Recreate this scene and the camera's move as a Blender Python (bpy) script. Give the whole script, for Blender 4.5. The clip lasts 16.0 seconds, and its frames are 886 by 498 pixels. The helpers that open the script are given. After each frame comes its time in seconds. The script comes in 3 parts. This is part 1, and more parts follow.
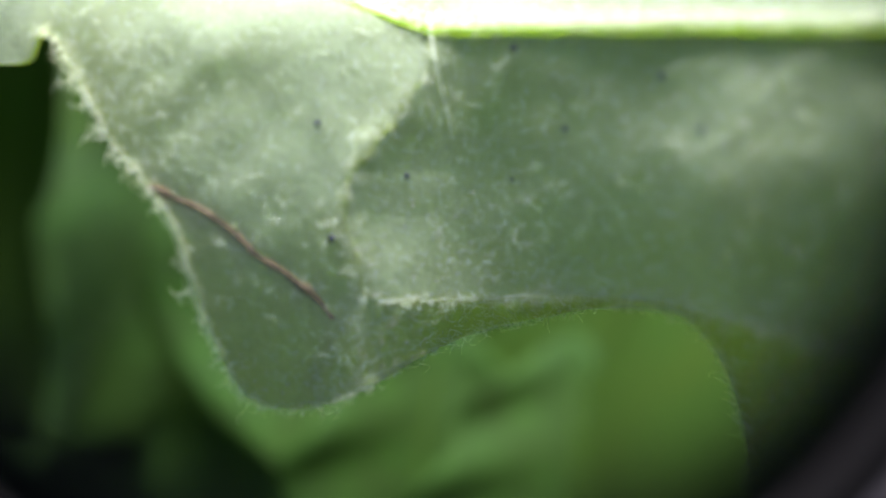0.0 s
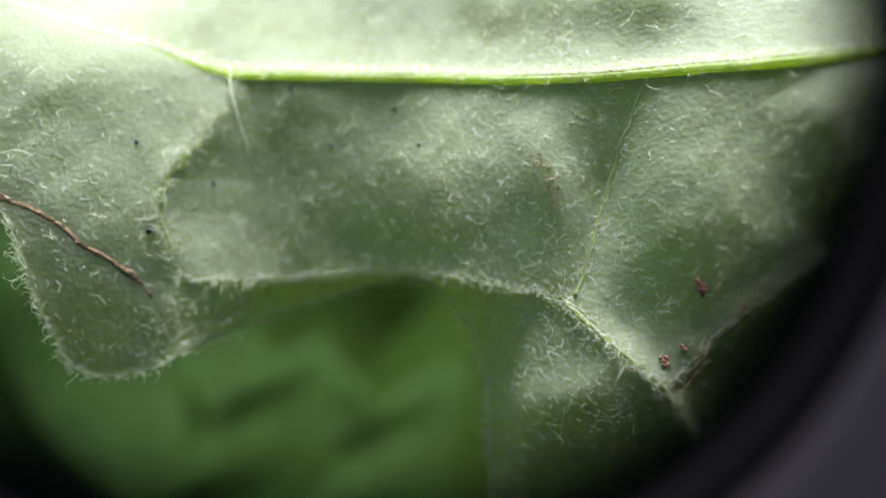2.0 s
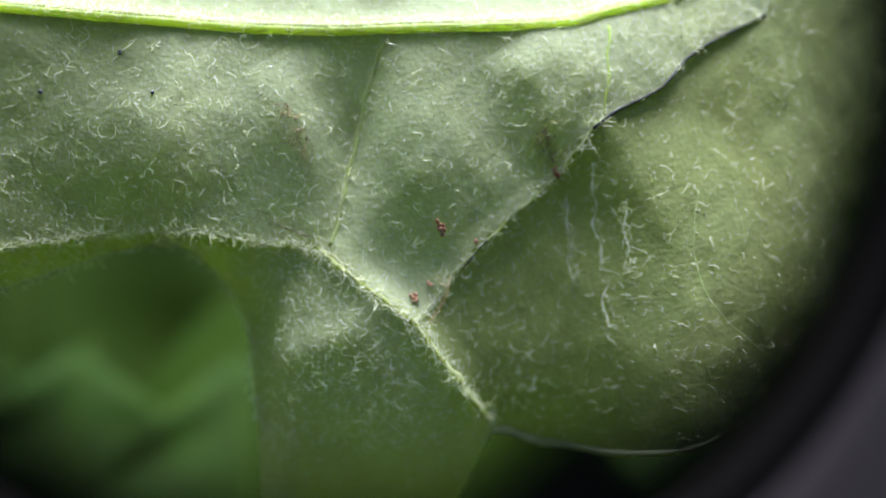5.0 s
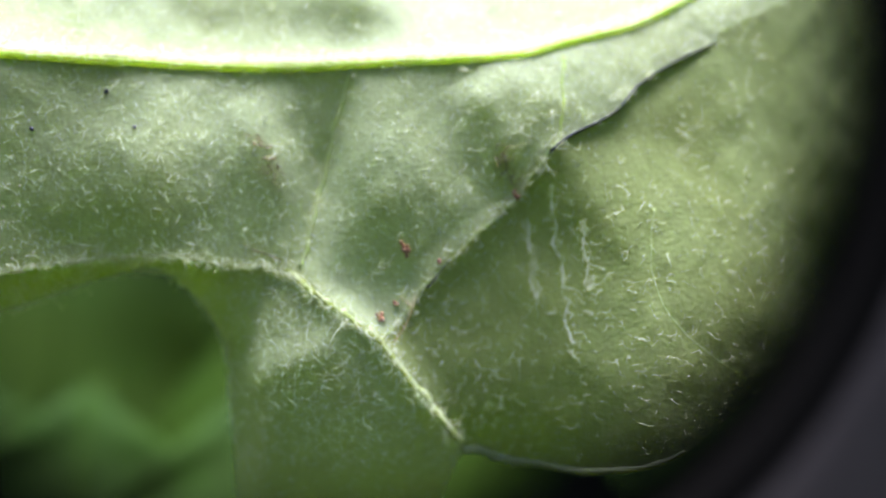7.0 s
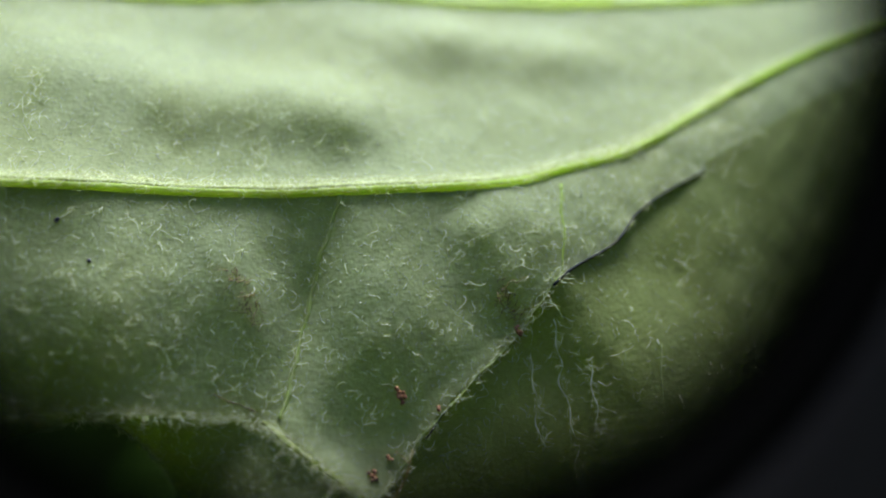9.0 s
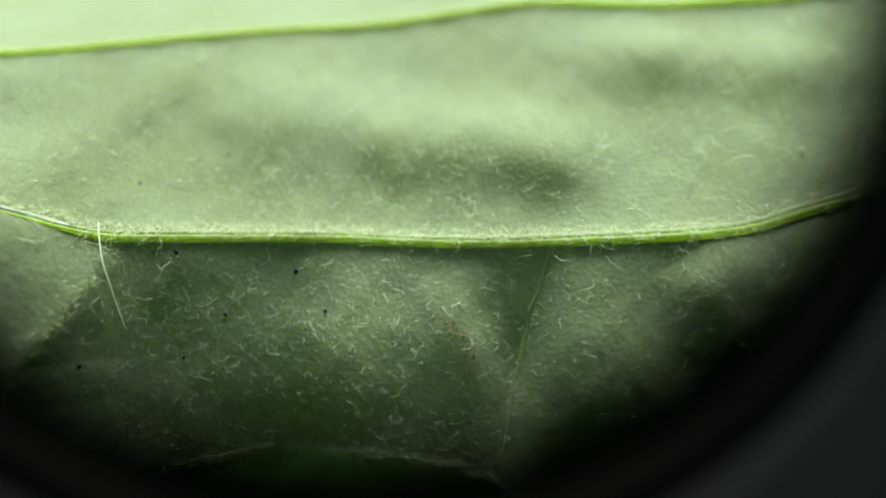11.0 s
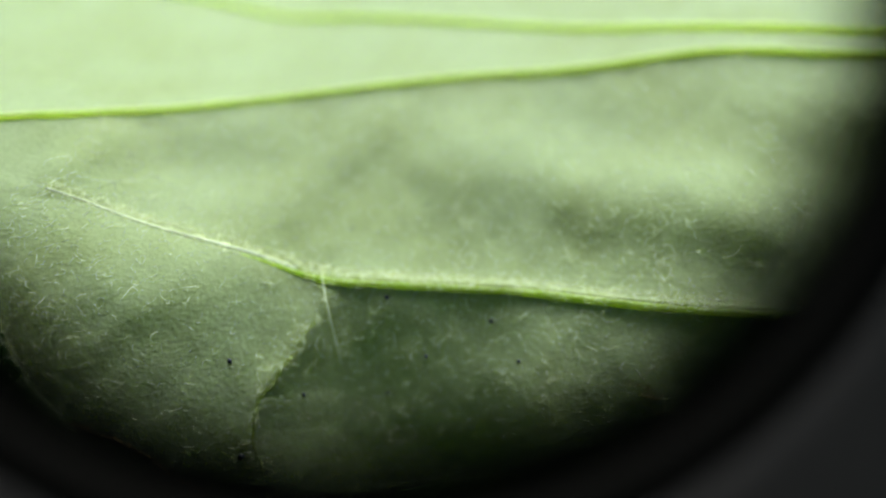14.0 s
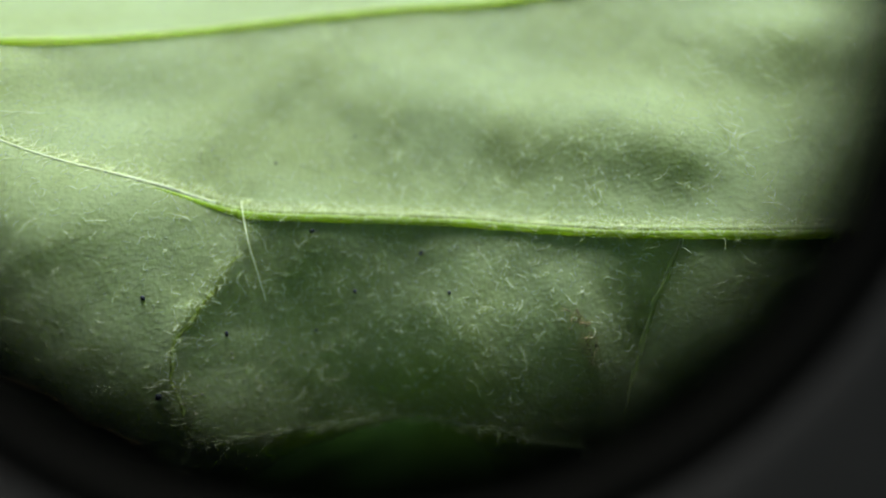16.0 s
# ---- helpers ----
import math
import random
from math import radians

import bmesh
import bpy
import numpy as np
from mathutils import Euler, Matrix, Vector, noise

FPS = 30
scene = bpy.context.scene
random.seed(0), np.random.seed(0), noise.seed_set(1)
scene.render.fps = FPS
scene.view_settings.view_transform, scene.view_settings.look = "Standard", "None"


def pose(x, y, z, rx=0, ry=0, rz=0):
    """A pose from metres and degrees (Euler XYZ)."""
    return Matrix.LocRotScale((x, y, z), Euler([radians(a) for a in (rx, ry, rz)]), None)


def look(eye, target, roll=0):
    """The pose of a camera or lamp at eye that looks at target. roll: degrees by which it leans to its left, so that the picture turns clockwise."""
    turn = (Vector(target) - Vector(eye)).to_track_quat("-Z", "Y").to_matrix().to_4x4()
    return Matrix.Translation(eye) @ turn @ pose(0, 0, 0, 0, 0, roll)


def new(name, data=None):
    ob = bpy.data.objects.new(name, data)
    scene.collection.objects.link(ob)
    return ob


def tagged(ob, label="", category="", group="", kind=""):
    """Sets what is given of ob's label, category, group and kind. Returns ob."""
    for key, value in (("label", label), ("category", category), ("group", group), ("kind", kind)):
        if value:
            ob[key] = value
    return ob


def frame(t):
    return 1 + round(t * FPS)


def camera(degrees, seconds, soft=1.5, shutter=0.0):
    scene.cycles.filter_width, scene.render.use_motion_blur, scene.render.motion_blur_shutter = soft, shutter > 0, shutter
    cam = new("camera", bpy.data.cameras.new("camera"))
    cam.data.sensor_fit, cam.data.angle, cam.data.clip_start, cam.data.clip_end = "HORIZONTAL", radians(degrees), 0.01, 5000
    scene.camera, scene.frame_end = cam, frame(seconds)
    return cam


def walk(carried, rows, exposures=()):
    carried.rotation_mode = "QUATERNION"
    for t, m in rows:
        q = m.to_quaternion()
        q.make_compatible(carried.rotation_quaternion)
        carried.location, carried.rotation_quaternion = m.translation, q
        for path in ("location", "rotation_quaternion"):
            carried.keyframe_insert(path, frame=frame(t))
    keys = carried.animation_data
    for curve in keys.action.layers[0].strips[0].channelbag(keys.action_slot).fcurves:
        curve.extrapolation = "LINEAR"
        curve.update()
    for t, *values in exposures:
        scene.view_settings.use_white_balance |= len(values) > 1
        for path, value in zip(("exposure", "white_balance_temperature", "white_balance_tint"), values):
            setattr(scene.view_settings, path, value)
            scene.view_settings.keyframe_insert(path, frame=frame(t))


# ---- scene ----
# A macro shot along the hairy underside of a lobed leaf, through a clip-on close-up lens.
# Plan unit: U metres. Origin of the plan: the fork of the near rib and its first side vein.
U = 0.0015
Z0 = 0.25
HALF = math.tan(radians(39.0))

cam = camera(78.0, 16.0, soft=1.7)
cam.data.dof.use_dof = True
cam.data.dof.focus_distance = 0.0254
cam.data.dof.aperture_fstop = 11.5

# seconds, place in plan units, yaw, pitch, roll
PATH = [
    (0, 5.11, -14.53, -4.11, 18.52, -7.16, 2.55),
    (0.1, 5.58, -16.69, -4.63, 16.65, -4.71, 2.30),
    (0.2, 6.37, -19.72, -5.12, 16.37, -1.56, 1.94),
    (0.4, 6.65, -19.67, -5.40, 15.27, 0.24, 1.74),
    (0.5, 7.44, -19.68, -5.17, 16.57, -0.86, 1.74),
    (1, 7.69, -19.94, -5.31, 9.99, 0.05, 1.31),
    (1.5, 9.81, -19.16, -5.71, 8.31, 0.59, 0.84),
    (2, 9.92, -18.67, -5.76, 7.66, -1.38, 0.95),
    (2.5, 10.30, -18.84, -5.81, 4.10, -1.00, 0.47),
    (3, 10.91, -19.03, -5.07, -0.98, -2.76, -0.63),
    (3.5, 11.32, -19.51, -5.02, -4.41, -1.92, -1.31),
    (4, 11.29, -19.65, -4.87, -6.52, -3.63, -1.25),
    (4.5, 11.35, -19.26, -5.83, -10.65, -4.81, -1.31),
    (4.7, 11.32, -18.99, -6.71, -12.97, -3.44, -1.62),
    (6.8, 12.96, -20.12, -7.75, -10.26, -0.24, -2.17),
    (7, 12.90, -20.08, -7.73, -11.36, 1.59, -2.68),
    (7.5, 12.77, -19.99, -7.56, -12.75, 2.70, -2.95),
    (8, 12.81, -19.61, -7.40, -15.12, 9.19, -3.08),
    (8.5, 12.87, -19.34, -6.10, -19.54, 9.12, -4.29),
    (9, 11.58, -18.43, -5.22, -17.78, 8.12, -3.57),
    (9.2, 11.62, -18.49, -3.85, -12.03, 6.71, -2.26),
    (11.3, 7.19, -18.02, -1.55, -2.93, 2.51, -0.87),
    (11.5, 5.76, -18.06, -1.68, -0.76, 2.84, -0.24),
    (12, 4.41, -17.93, -2.59, 5.44, 3.48, 0.43),
    (12.5, 3.79, -17.51, -3.03, 7.11, 3.04, 0.88),
    (13, 5.24, -16.55, -2.03, 5.79, 2.02, 0.46),
    (13.5, 5.19, -17.39, -0.50, -0.60, 2.13, 0.88),
    (14, 5.20, -18.90, 0.71, 4.09, 1.04, 1.92),
    (14.5, 5.52, -18.58, 0.63, 4.04, -0.78, 2.17),
    (15, 5.78, -18.40, 0.25, 2.28, 0.06, 1.05),
    (15.5, 5.67, -18.40, -0.18, 1.12, -0.86, 0.90),
    (16, 6.67, -18.25, -0.95, 1.08, -0.89, 0.55),
]


def station(row):
    t, x, y, z, yaw, pitch, roll = row
    return pose(x * U, y * U, Z0 + z * U, 90 + pitch, 0, yaw) @ pose(0, 0, 0, 0, 0, roll)


walk(cam, [(row[0], station(row)) for row in PATH], exposures=[(0, 3.1, 5450, 22), (0.5, 2.56, 5450, 27), (4.5, 2.65, 5550, 21), (6.8, 3.03, 5600, 20), (7.5, 2.93, 5600, 20), (8, 2.55, 5650, 18), (9.2, 1.8, 5750, 6), (11.3, 1.7, 5950, -8), (13.5, 1.68, 5950, -6), (16, 1.56, 5950, -9)])

# ---- light ----
world = bpy.data.worlds.new("sky")
scene.world = world
world.use_nodes = True
wn = world.node_tree.nodes
sky = wn.new("ShaderNodeTexSky")
sky.sky_type = "NISHITA"
sky.sun_disc = False
sky.dust_density = 4.0
sky.ozone_density = 0.6
SUN_UP, SUN_TURN = 85.0, 110.0
sky.sun_elevation = radians(SUN_UP)
sky.sun_rotation = radians(SUN_TURN)
wn["Background"].inputs["Strength"].default_value = 0.059
world.node_tree.links.new(sky.outputs[0], wn["Background"].inputs["Color"])

sun_data = bpy.data.lights.new("sun", "SUN")
sun_data.energy = 4.5
sun_data.angle = radians(28.0)
sun_data.color = (1.0, 0.98, 0.95)
sun = new("sun", sun_data)
# the sun stands high, almost in the plane of the leaf
sun.matrix_world = look((0.05, -0.02, Z0 + 1.0), (0.0, 0.0, Z0))


# ---- materials ----
def material(name, color, rough=0.6, through_color=None, through_share=0.0, grain=None, bump=0.0, bump_scale=900.0, sheen=0.0, patch=None):
    m = bpy.data.materials.new(name)
    m.use_nodes = True
    n, k = m.node_tree.nodes, m.node_tree.links
    bsdf = n["Principled BSDF"]
    bsdf.inputs["Roughness"].default_value = rough
    bsdf.inputs["Base Color"].default_value = (*color, 1)
    bsdf.inputs["Specular IOR Level"].default_value = 0.3
    bsdf.inputs["Sheen Weight"].default_value = sheen
    coord = n.new("ShaderNodeTexCoord")
    base = None
    if grain:
        last = None
        for scale, detail, low, high, other, share in grain:
            tex = n.new("ShaderNodeTexNoise")
            tex.inputs["Scale"].default_value = scale
            tex.inputs["Detail"].default_value = detail
            k.new(coord.outputs["Object"], tex.inputs["Vector"])
            ramp = n.new("ShaderNodeMapRange")
            ramp.inputs["From Min"].default_value = low
            ramp.inputs["From Max"].default_value = high
            ramp.inputs["To Max"].default_value = share
            k.new(tex.outputs["Fac"], ramp.inputs["Value"])
            mix = n.new("ShaderNodeMix")
            mix.data_type = "RGBA"
            mix.inputs[6].default_value = (*color, 1)
            mix.inputs[7].default_value = (*other, 1)
            if last:
                k.new(last, mix.inputs[6])
            k.new(ramp.outputs["Result"], mix.inputs[0])
            last = mix.outputs[2]
        if patch:
            # a tint that paints shade on one side of an uneven border: direction, start and end along it, colour
            way, lo, hi, other = patch
            dot, tex = n.new("ShaderNodeVectorMath"), n.new("ShaderNodeTexNoise")
            dot.operation = "DOT_PRODUCT"
            dot.inputs[1].default_value = way
            k.new(coord.outputs["Object"], dot.inputs[0])
            tex.inputs["Scale"].default_value = 700
            k.new(coord.outputs["Object"], tex.inputs["Vector"])
            wobble = n.new("ShaderNodeMath")
            wobble.operation = "MULTIPLY_ADD"
            wobble.inputs[1].default_value = hi - lo
            k.new(tex.outputs["Fac"], wobble.inputs[0])
            k.new(dot.outputs["Value"], wobble.inputs[2])
            part_of = n.new("ShaderNodeMapRange")
            part_of.inputs["From Min"].default_value, part_of.inputs["From Max"].default_value = lo + 0.5 * (hi - lo), hi + 0.5 * (hi - lo)
            k.new(wobble.outputs[0], part_of.inputs["Value"])
            mix = n.new("ShaderNodeMix")
            mix.data_type, mix.blend_type = "RGBA", "MULTIPLY"
            mix.inputs[7].default_value = (*other, 1)
            k.new(last, mix.inputs[6])
            k.new(part_of.outputs["Result"], mix.inputs[0])
            last = mix.outputs[2]
        base = last
        k.new(base, bsdf.inputs["Base Color"])
    if bump:
        tex = n.new("ShaderNodeTexNoise")
        tex.inputs["Scale"].default_value = bump_scale
        tex.inputs["Detail"].default_value = 6
        k.new(coord.outputs["Object"], tex.inputs["Vector"])
        b = n.new("ShaderNodeBump")
        b.inputs["Strength"].default_value = bump
        b.inputs["Distance"].default_value = 0.0003
        k.new(tex.outputs["Fac"], b.inputs["Height"])
        k.new(b.outputs["Normal"], bsdf.inputs["Normal"])
    if through_share:
        tr = n.new("ShaderNodeBsdfTranslucent")
        tr.inputs["Color"].default_value = (*through_color, 1)
        if base:
            # the same grain shows in the light that comes through
            ratio, tint = n.new("ShaderNodeVectorMath"), n.new("ShaderNodeVectorMath")
            ratio.operation = tint.operation = "MULTIPLY"
            ratio.inputs[1].default_value = [1 / c for c in color]
            tint.inputs[1].default_value = through_color
            k.new(base, ratio.inputs[0])
            k.new(ratio.outputs[0], tint.inputs[0])
            k.new(tint.outputs[0], tr.inputs["Color"])
        if bump:
            k.new(b.outputs["Normal"], tr.inputs["Normal"])
        ms = n.new("ShaderNodeMixShader")
        ms.inputs[0].default_value = through_share
        k.new(bsdf.outputs[0], ms.inputs[1])
        k.new(tr.outputs[0], ms.inputs[2])
        k.new(ms.outputs[0], n["Material Output"].inputs["Surface"])
    return m


DOWNY = [(200, 4, 0.40, 0.68, (0.27, 0.30, 0.11), 0.5), (1100, 5, 0.42, 0.70, (0.39, 0.44, 0.27), 0.35),
         (3600, 4, 0.45, 0.75, (0.25, 0.29, 0.15), 0.5), (9000, 3, 0.5, 0.75, (0.44, 0.49, 0.31), 0.4)]
UNDERSIDE = material("downy_underside", (0.33, 0.37, 0.225), 0.8, (0.55, 0.65, 0.0), 0.60, DOWNY, 0.18, 4200, sheen=0.1)
# lobe beyond the hairy rib: olive, less downy, its shade painted into the tint
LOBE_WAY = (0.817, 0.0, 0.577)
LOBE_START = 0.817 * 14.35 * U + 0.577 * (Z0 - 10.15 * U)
OLIVE_SHADE_LOBE = material("olive_shade_lobe", (0.33, 0.37, 0.225), 0.8, (0.55, 0.65, 0.0), 0.60, DOWNY, 0.18, 4200,
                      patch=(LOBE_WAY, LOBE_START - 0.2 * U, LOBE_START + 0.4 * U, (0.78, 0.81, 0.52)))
LIGHT_VEIN = material("light_vein", (0.40, 0.47, 0.20), 0.7, (0.66, 0.78, 0.16), 0.68,
                      [(1500, 4, 0.4, 0.7, (0.46, 0.50, 0.27), 0.6)], 0.2, 2500)
VEIN = material("green_vein", (0.33, 0.45, 0.07), 0.6, (0.66, 0.84, 0.05), 0.62,
                [(1500, 4, 0.4, 0.7, (0.42, 0.50, 0.15), 0.5)], 0.2, 2500)
OLIVE_VEIN = material("olive_vein", (0.30, 0.38, 0.07), 0.8, (0.56, 0.69, 0.04), 0.55,
                      [(1500, 4, 0.4, 0.7, (0.37, 0.42, 0.14), 0.6), (5000, 3, 0.45, 0.7, (0.20, 0.21, 0.07), 0.6)], 0.5, 3500)
HAIR = material("white_hair", (0.80, 0.83, 0.58), 0.5, (0.76, 0.80, 0.42), 0.45)
DOWN = material("white_down", (0.48, 0.51, 0.34), 0.8, (0.5, 0.55, 0.3), 0.4, [(2500, 4, 0.4, 0.7, (0.55, 0.58, 0.46), 0.7)], 0.3, 2500)
SCAR = material("brown_scar", (0.21, 0.15, 0.065), 0.95, None, 0,
                [(1800, 5, 0.45, 0.7, (0.11, 0.075, 0.03), 0.9)], 0.8, 2500)
CUT = material("dark_cut_edge", (0.012, 0.015, 0.014), 0.9, None, 0, [(1500, 4, 0.45, 0.75, (0.07, 0.07, 0.03), 0.8)])
BLACK_SPECK = material("black_speck", (0.015, 0.016, 0.02), 0.5)
RED_GRAIN = material("rust_grain", (0.27, 0.13, 0.055), 0.9, None, 0, [(1500, 4, 0.45, 0.6, (0.06, 0.03, 0.018), 0.85), (4000, 3, 0.5, 0.7, (0.40, 0.27, 0.15), 0.6)], 0.8, 4000)
TAN = material("tan_strand", (0.42, 0.27, 0.10), 0.7, None, 0, [(2500, 3, 0.4, 0.7, (0.25, 0.15, 0.06), 0.7)])
GLAND = material("pale_gland", (0.42, 0.38, 0.20), 0.4)
# near-black greens: the shade behind the leaf is painted into both colours
SHADED_LEAF = material("far_leaf", (0.012, 0.026, 0.001), 0.8, (0.040, 0.085, 0.001), 0.4,
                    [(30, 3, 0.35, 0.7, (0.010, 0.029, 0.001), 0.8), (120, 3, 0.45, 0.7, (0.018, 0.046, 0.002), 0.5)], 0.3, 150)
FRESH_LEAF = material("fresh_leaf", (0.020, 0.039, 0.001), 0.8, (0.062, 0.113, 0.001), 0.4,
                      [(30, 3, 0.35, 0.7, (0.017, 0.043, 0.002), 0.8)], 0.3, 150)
for m in (SHADED_LEAF, FRESH_LEAF):
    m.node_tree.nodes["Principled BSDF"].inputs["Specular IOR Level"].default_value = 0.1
SOIL = material("mossy_soil", (0.010, 0.017, 0.003), 0.95, None, 0,
                [(40, 6, 0.4, 0.65, (0.014, 0.026, 0.005), 0.9), (300, 5, 0.4, 0.7, (0.016, 0.014, 0.007), 0.6)], 0.8, 200)
SOIL.node_tree.nodes["Principled BSDF"].inputs["Specular IOR Level"].default_value = 0.05
MATT_BLACK = material("matt_black", (0.004, 0.0035, 0.003), 1.0)
MATT_BLACK.node_tree.nodes["Principled BSDF"].inputs["Specular IOR Level"].default_value = 0.0
BLACK_PLASTIC = material("black_plastic", (0.0055, 0.0032, 0.0024), 0.9, None, 0,
                         [(300, 4, 0.4, 0.7, (0.0075, 0.0045, 0.0035), 0.6)], 0.15, 1500)


def vignette(name, inner, outer, off):
    """A vignette painted on a ring, a little off its middle: clear inside, black at its rim."""
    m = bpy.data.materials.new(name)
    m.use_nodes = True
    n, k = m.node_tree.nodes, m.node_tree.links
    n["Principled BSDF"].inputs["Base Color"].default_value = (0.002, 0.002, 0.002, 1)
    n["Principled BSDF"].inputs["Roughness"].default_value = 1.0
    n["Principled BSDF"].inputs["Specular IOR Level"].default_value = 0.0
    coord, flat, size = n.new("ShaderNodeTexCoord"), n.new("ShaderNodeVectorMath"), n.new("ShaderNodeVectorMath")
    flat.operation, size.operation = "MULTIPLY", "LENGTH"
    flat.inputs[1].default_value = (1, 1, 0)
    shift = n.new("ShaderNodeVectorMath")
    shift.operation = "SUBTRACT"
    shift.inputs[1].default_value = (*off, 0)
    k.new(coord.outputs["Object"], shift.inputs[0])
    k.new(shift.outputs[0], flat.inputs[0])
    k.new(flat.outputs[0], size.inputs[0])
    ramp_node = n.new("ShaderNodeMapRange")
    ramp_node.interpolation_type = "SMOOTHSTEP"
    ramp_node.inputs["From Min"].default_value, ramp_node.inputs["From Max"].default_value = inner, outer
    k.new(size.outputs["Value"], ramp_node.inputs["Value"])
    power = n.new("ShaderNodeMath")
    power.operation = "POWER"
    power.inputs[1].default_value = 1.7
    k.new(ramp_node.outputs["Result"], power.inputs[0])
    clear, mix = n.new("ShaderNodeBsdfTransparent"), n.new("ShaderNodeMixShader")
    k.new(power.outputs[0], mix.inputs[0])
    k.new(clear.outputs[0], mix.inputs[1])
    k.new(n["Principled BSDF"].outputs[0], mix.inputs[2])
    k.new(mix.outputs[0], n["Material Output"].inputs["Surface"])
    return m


LENS_VIGNETTE = vignette("lens_vignette", 0.0086, 0.0133, (0.0, 0.0006))


# ---- shape of the leaf, in plan units ----
def smooth(points):
    """A smooth curve z(x) through a few knots, without overshoot."""
    x, z = np.array(points, float).T
    h, d = np.diff(x), np.diff(z) / np.diff(x)
    m = np.zeros(len(x))
    m[0], m[-1] = d[0], d[-1]
    same = d[1:] * d[:-1] > 0
    w1, w2 = 2 * h[1:] + h[:-1], h[1:] + 2 * h[:-1]
    with np.errstate(divide="ignore", invalid="ignore"):
        m[1:-1] = np.where(same, (w1 + w2) / (w1 / d[:-1] + w2 / d[1:]), 0)

    def curve(q):
        q = np.clip(np.asarray(q, float), x[0], x[-1])
        i = np.clip(np.searchsorted(x, q) - 1, 0, len(x) - 2)
        s = (q - x[i]) / h[i]
        return ((1 + 2 * s) * (1 - s) ** 2 * z[i] + s * (1 - s) ** 2 * h[i] * m[i]
                + s * s * (3 - 2 * s) * z[i + 1] + s * s * (s - 1) * h[i] * m[i + 1])
    return curve


rib_z = smooth([(-40, 11), (-8.6, 2.5), (-6.1, 1.6), (-3.1, 0.85), (0, 0.0), (6, -0.12), (11, -0.45), (14, -0.5), (17, -0.48),
                (19.6, -0.32), (21.4, 0.15), (24, 0.82), (27, 2.3), (32, 4.8), (38, 7.2), (46, 9.6)])
rib2_z = smooth([(-40, 11.5), (-13.5, 5.0), (-10.3, 5.4), (-8.8, 5.8), (-4.2, 7.05), (0, 7.95), (2.6, 8.4), (5, 8.75), (9.3, 9.1), (14.3, 9.6), (19.5, 9.05),
                 (25, 8.95), (31, 9.1), (38, 10.2), (46, 12)])
margin_z = smooth([(-40, 0.0), (-16, -1.2), (-10.7, -1.5), (-10.3, -1.4), (-10.0, -0.65), (-9.7, -0.8), (-8.75, -2.1), (-8.0, -3.35), (-6.9, -4.55),
                   (-6.0, -5.9), (-5.45, -7.9), (-5.0, -9.5), (-4.5, -10.45), (-3.4, -10.7), (-2.0, -10.25), (-1.1, -9.75), (0.7, -8.9), (2.6, -8.25),
                   (4.5, -7.65), (6.2, -7.38), (7.0, -7.65), (7.6, -8.3), (8.45, -9.9), (8.8, -11.2), (8.9, -12.5), (8.96, -14.0),
                   (9.1, -18), (15.6, -18), (16.6, -15.6), (17.25, -14.35), (19.0, -15.0), (20.9, -15.1), (21.7, -14.85), (23.2, -14.2), (25.6, -12.8),
                   (30.5, -10.2), (35, -7.0), (40, -3.5), (46, 1.0)])
fold_z = smooth([(-3.0, -10.35), (-1.35, -7.3), (-0.4, -7.4), (1.3, -7.4), (3.2, -7.15), (5.2, -7.0), (6.9, -7.0), (9.3, -7.4), (11.4, -7.7),
                 (13.1, -9.1), (14.3, -10.0), (14.9, -9.8), (16.3, -7.9), (18.0, -6.5), (19.2, -5.5), (19.9, -4.4), (20.5, -3.8),
                 (22.7, -2.65), (23.6, -1.75), (26.7, -0.15), (29, 0.9), (33, 2.8), (38, 4.6), (46, 6.5)])
gap_y = smooth([(-3, -0.015), (-1.9, -0.015), (-1.2, 0.10), (1.0, 0.8), (7.0, 0.95), (9.5, 0.55), (11.4, 0.15), (14.3, 0.06), (16.0, 0.15), (19.0, 0.15), (20.4, 0.06), (21.5, 0.14), (24.0, 0.17), (26.0, 0.10), (27.2, -0.015), (46, -0.015)])

rng = np.random.default_rng(7)
WAVES = [(f * math.cos(w) * q, f * math.sin(w) * q, p, a) for f, a, n in ((1.3, 0.009, 12), (3.2, 0.004, 12), (8.0, 0.0015, 10))
         for w, p, q in rng.uniform((0, 0, 0.7), (6.28, 6.28, 1.4), (n, 3))]


def off_line(x, z, line):
    """The distance from the points (x, z) to an open line of knots, and the share along it."""
    best, share = np.full(np.shape(x), 1e9), np.zeros(np.shape(x))
    n = len(line) - 1
    for i in range(n):
        a, b = np.array(line[i], float), np.array(line[i + 1], float)
        d = b - a
        s = np.clip(((x - a[0]) * d[0] + (z - a[1]) * d[1]) / (d @ d), 0, 1)
        r = np.hypot(x - a[0] - s * d[0], z - a[1] - s * d[1])
        share = np.where(r < best, (i + s) / n, share)
        best = np.minimum(best, r)
    return best, share


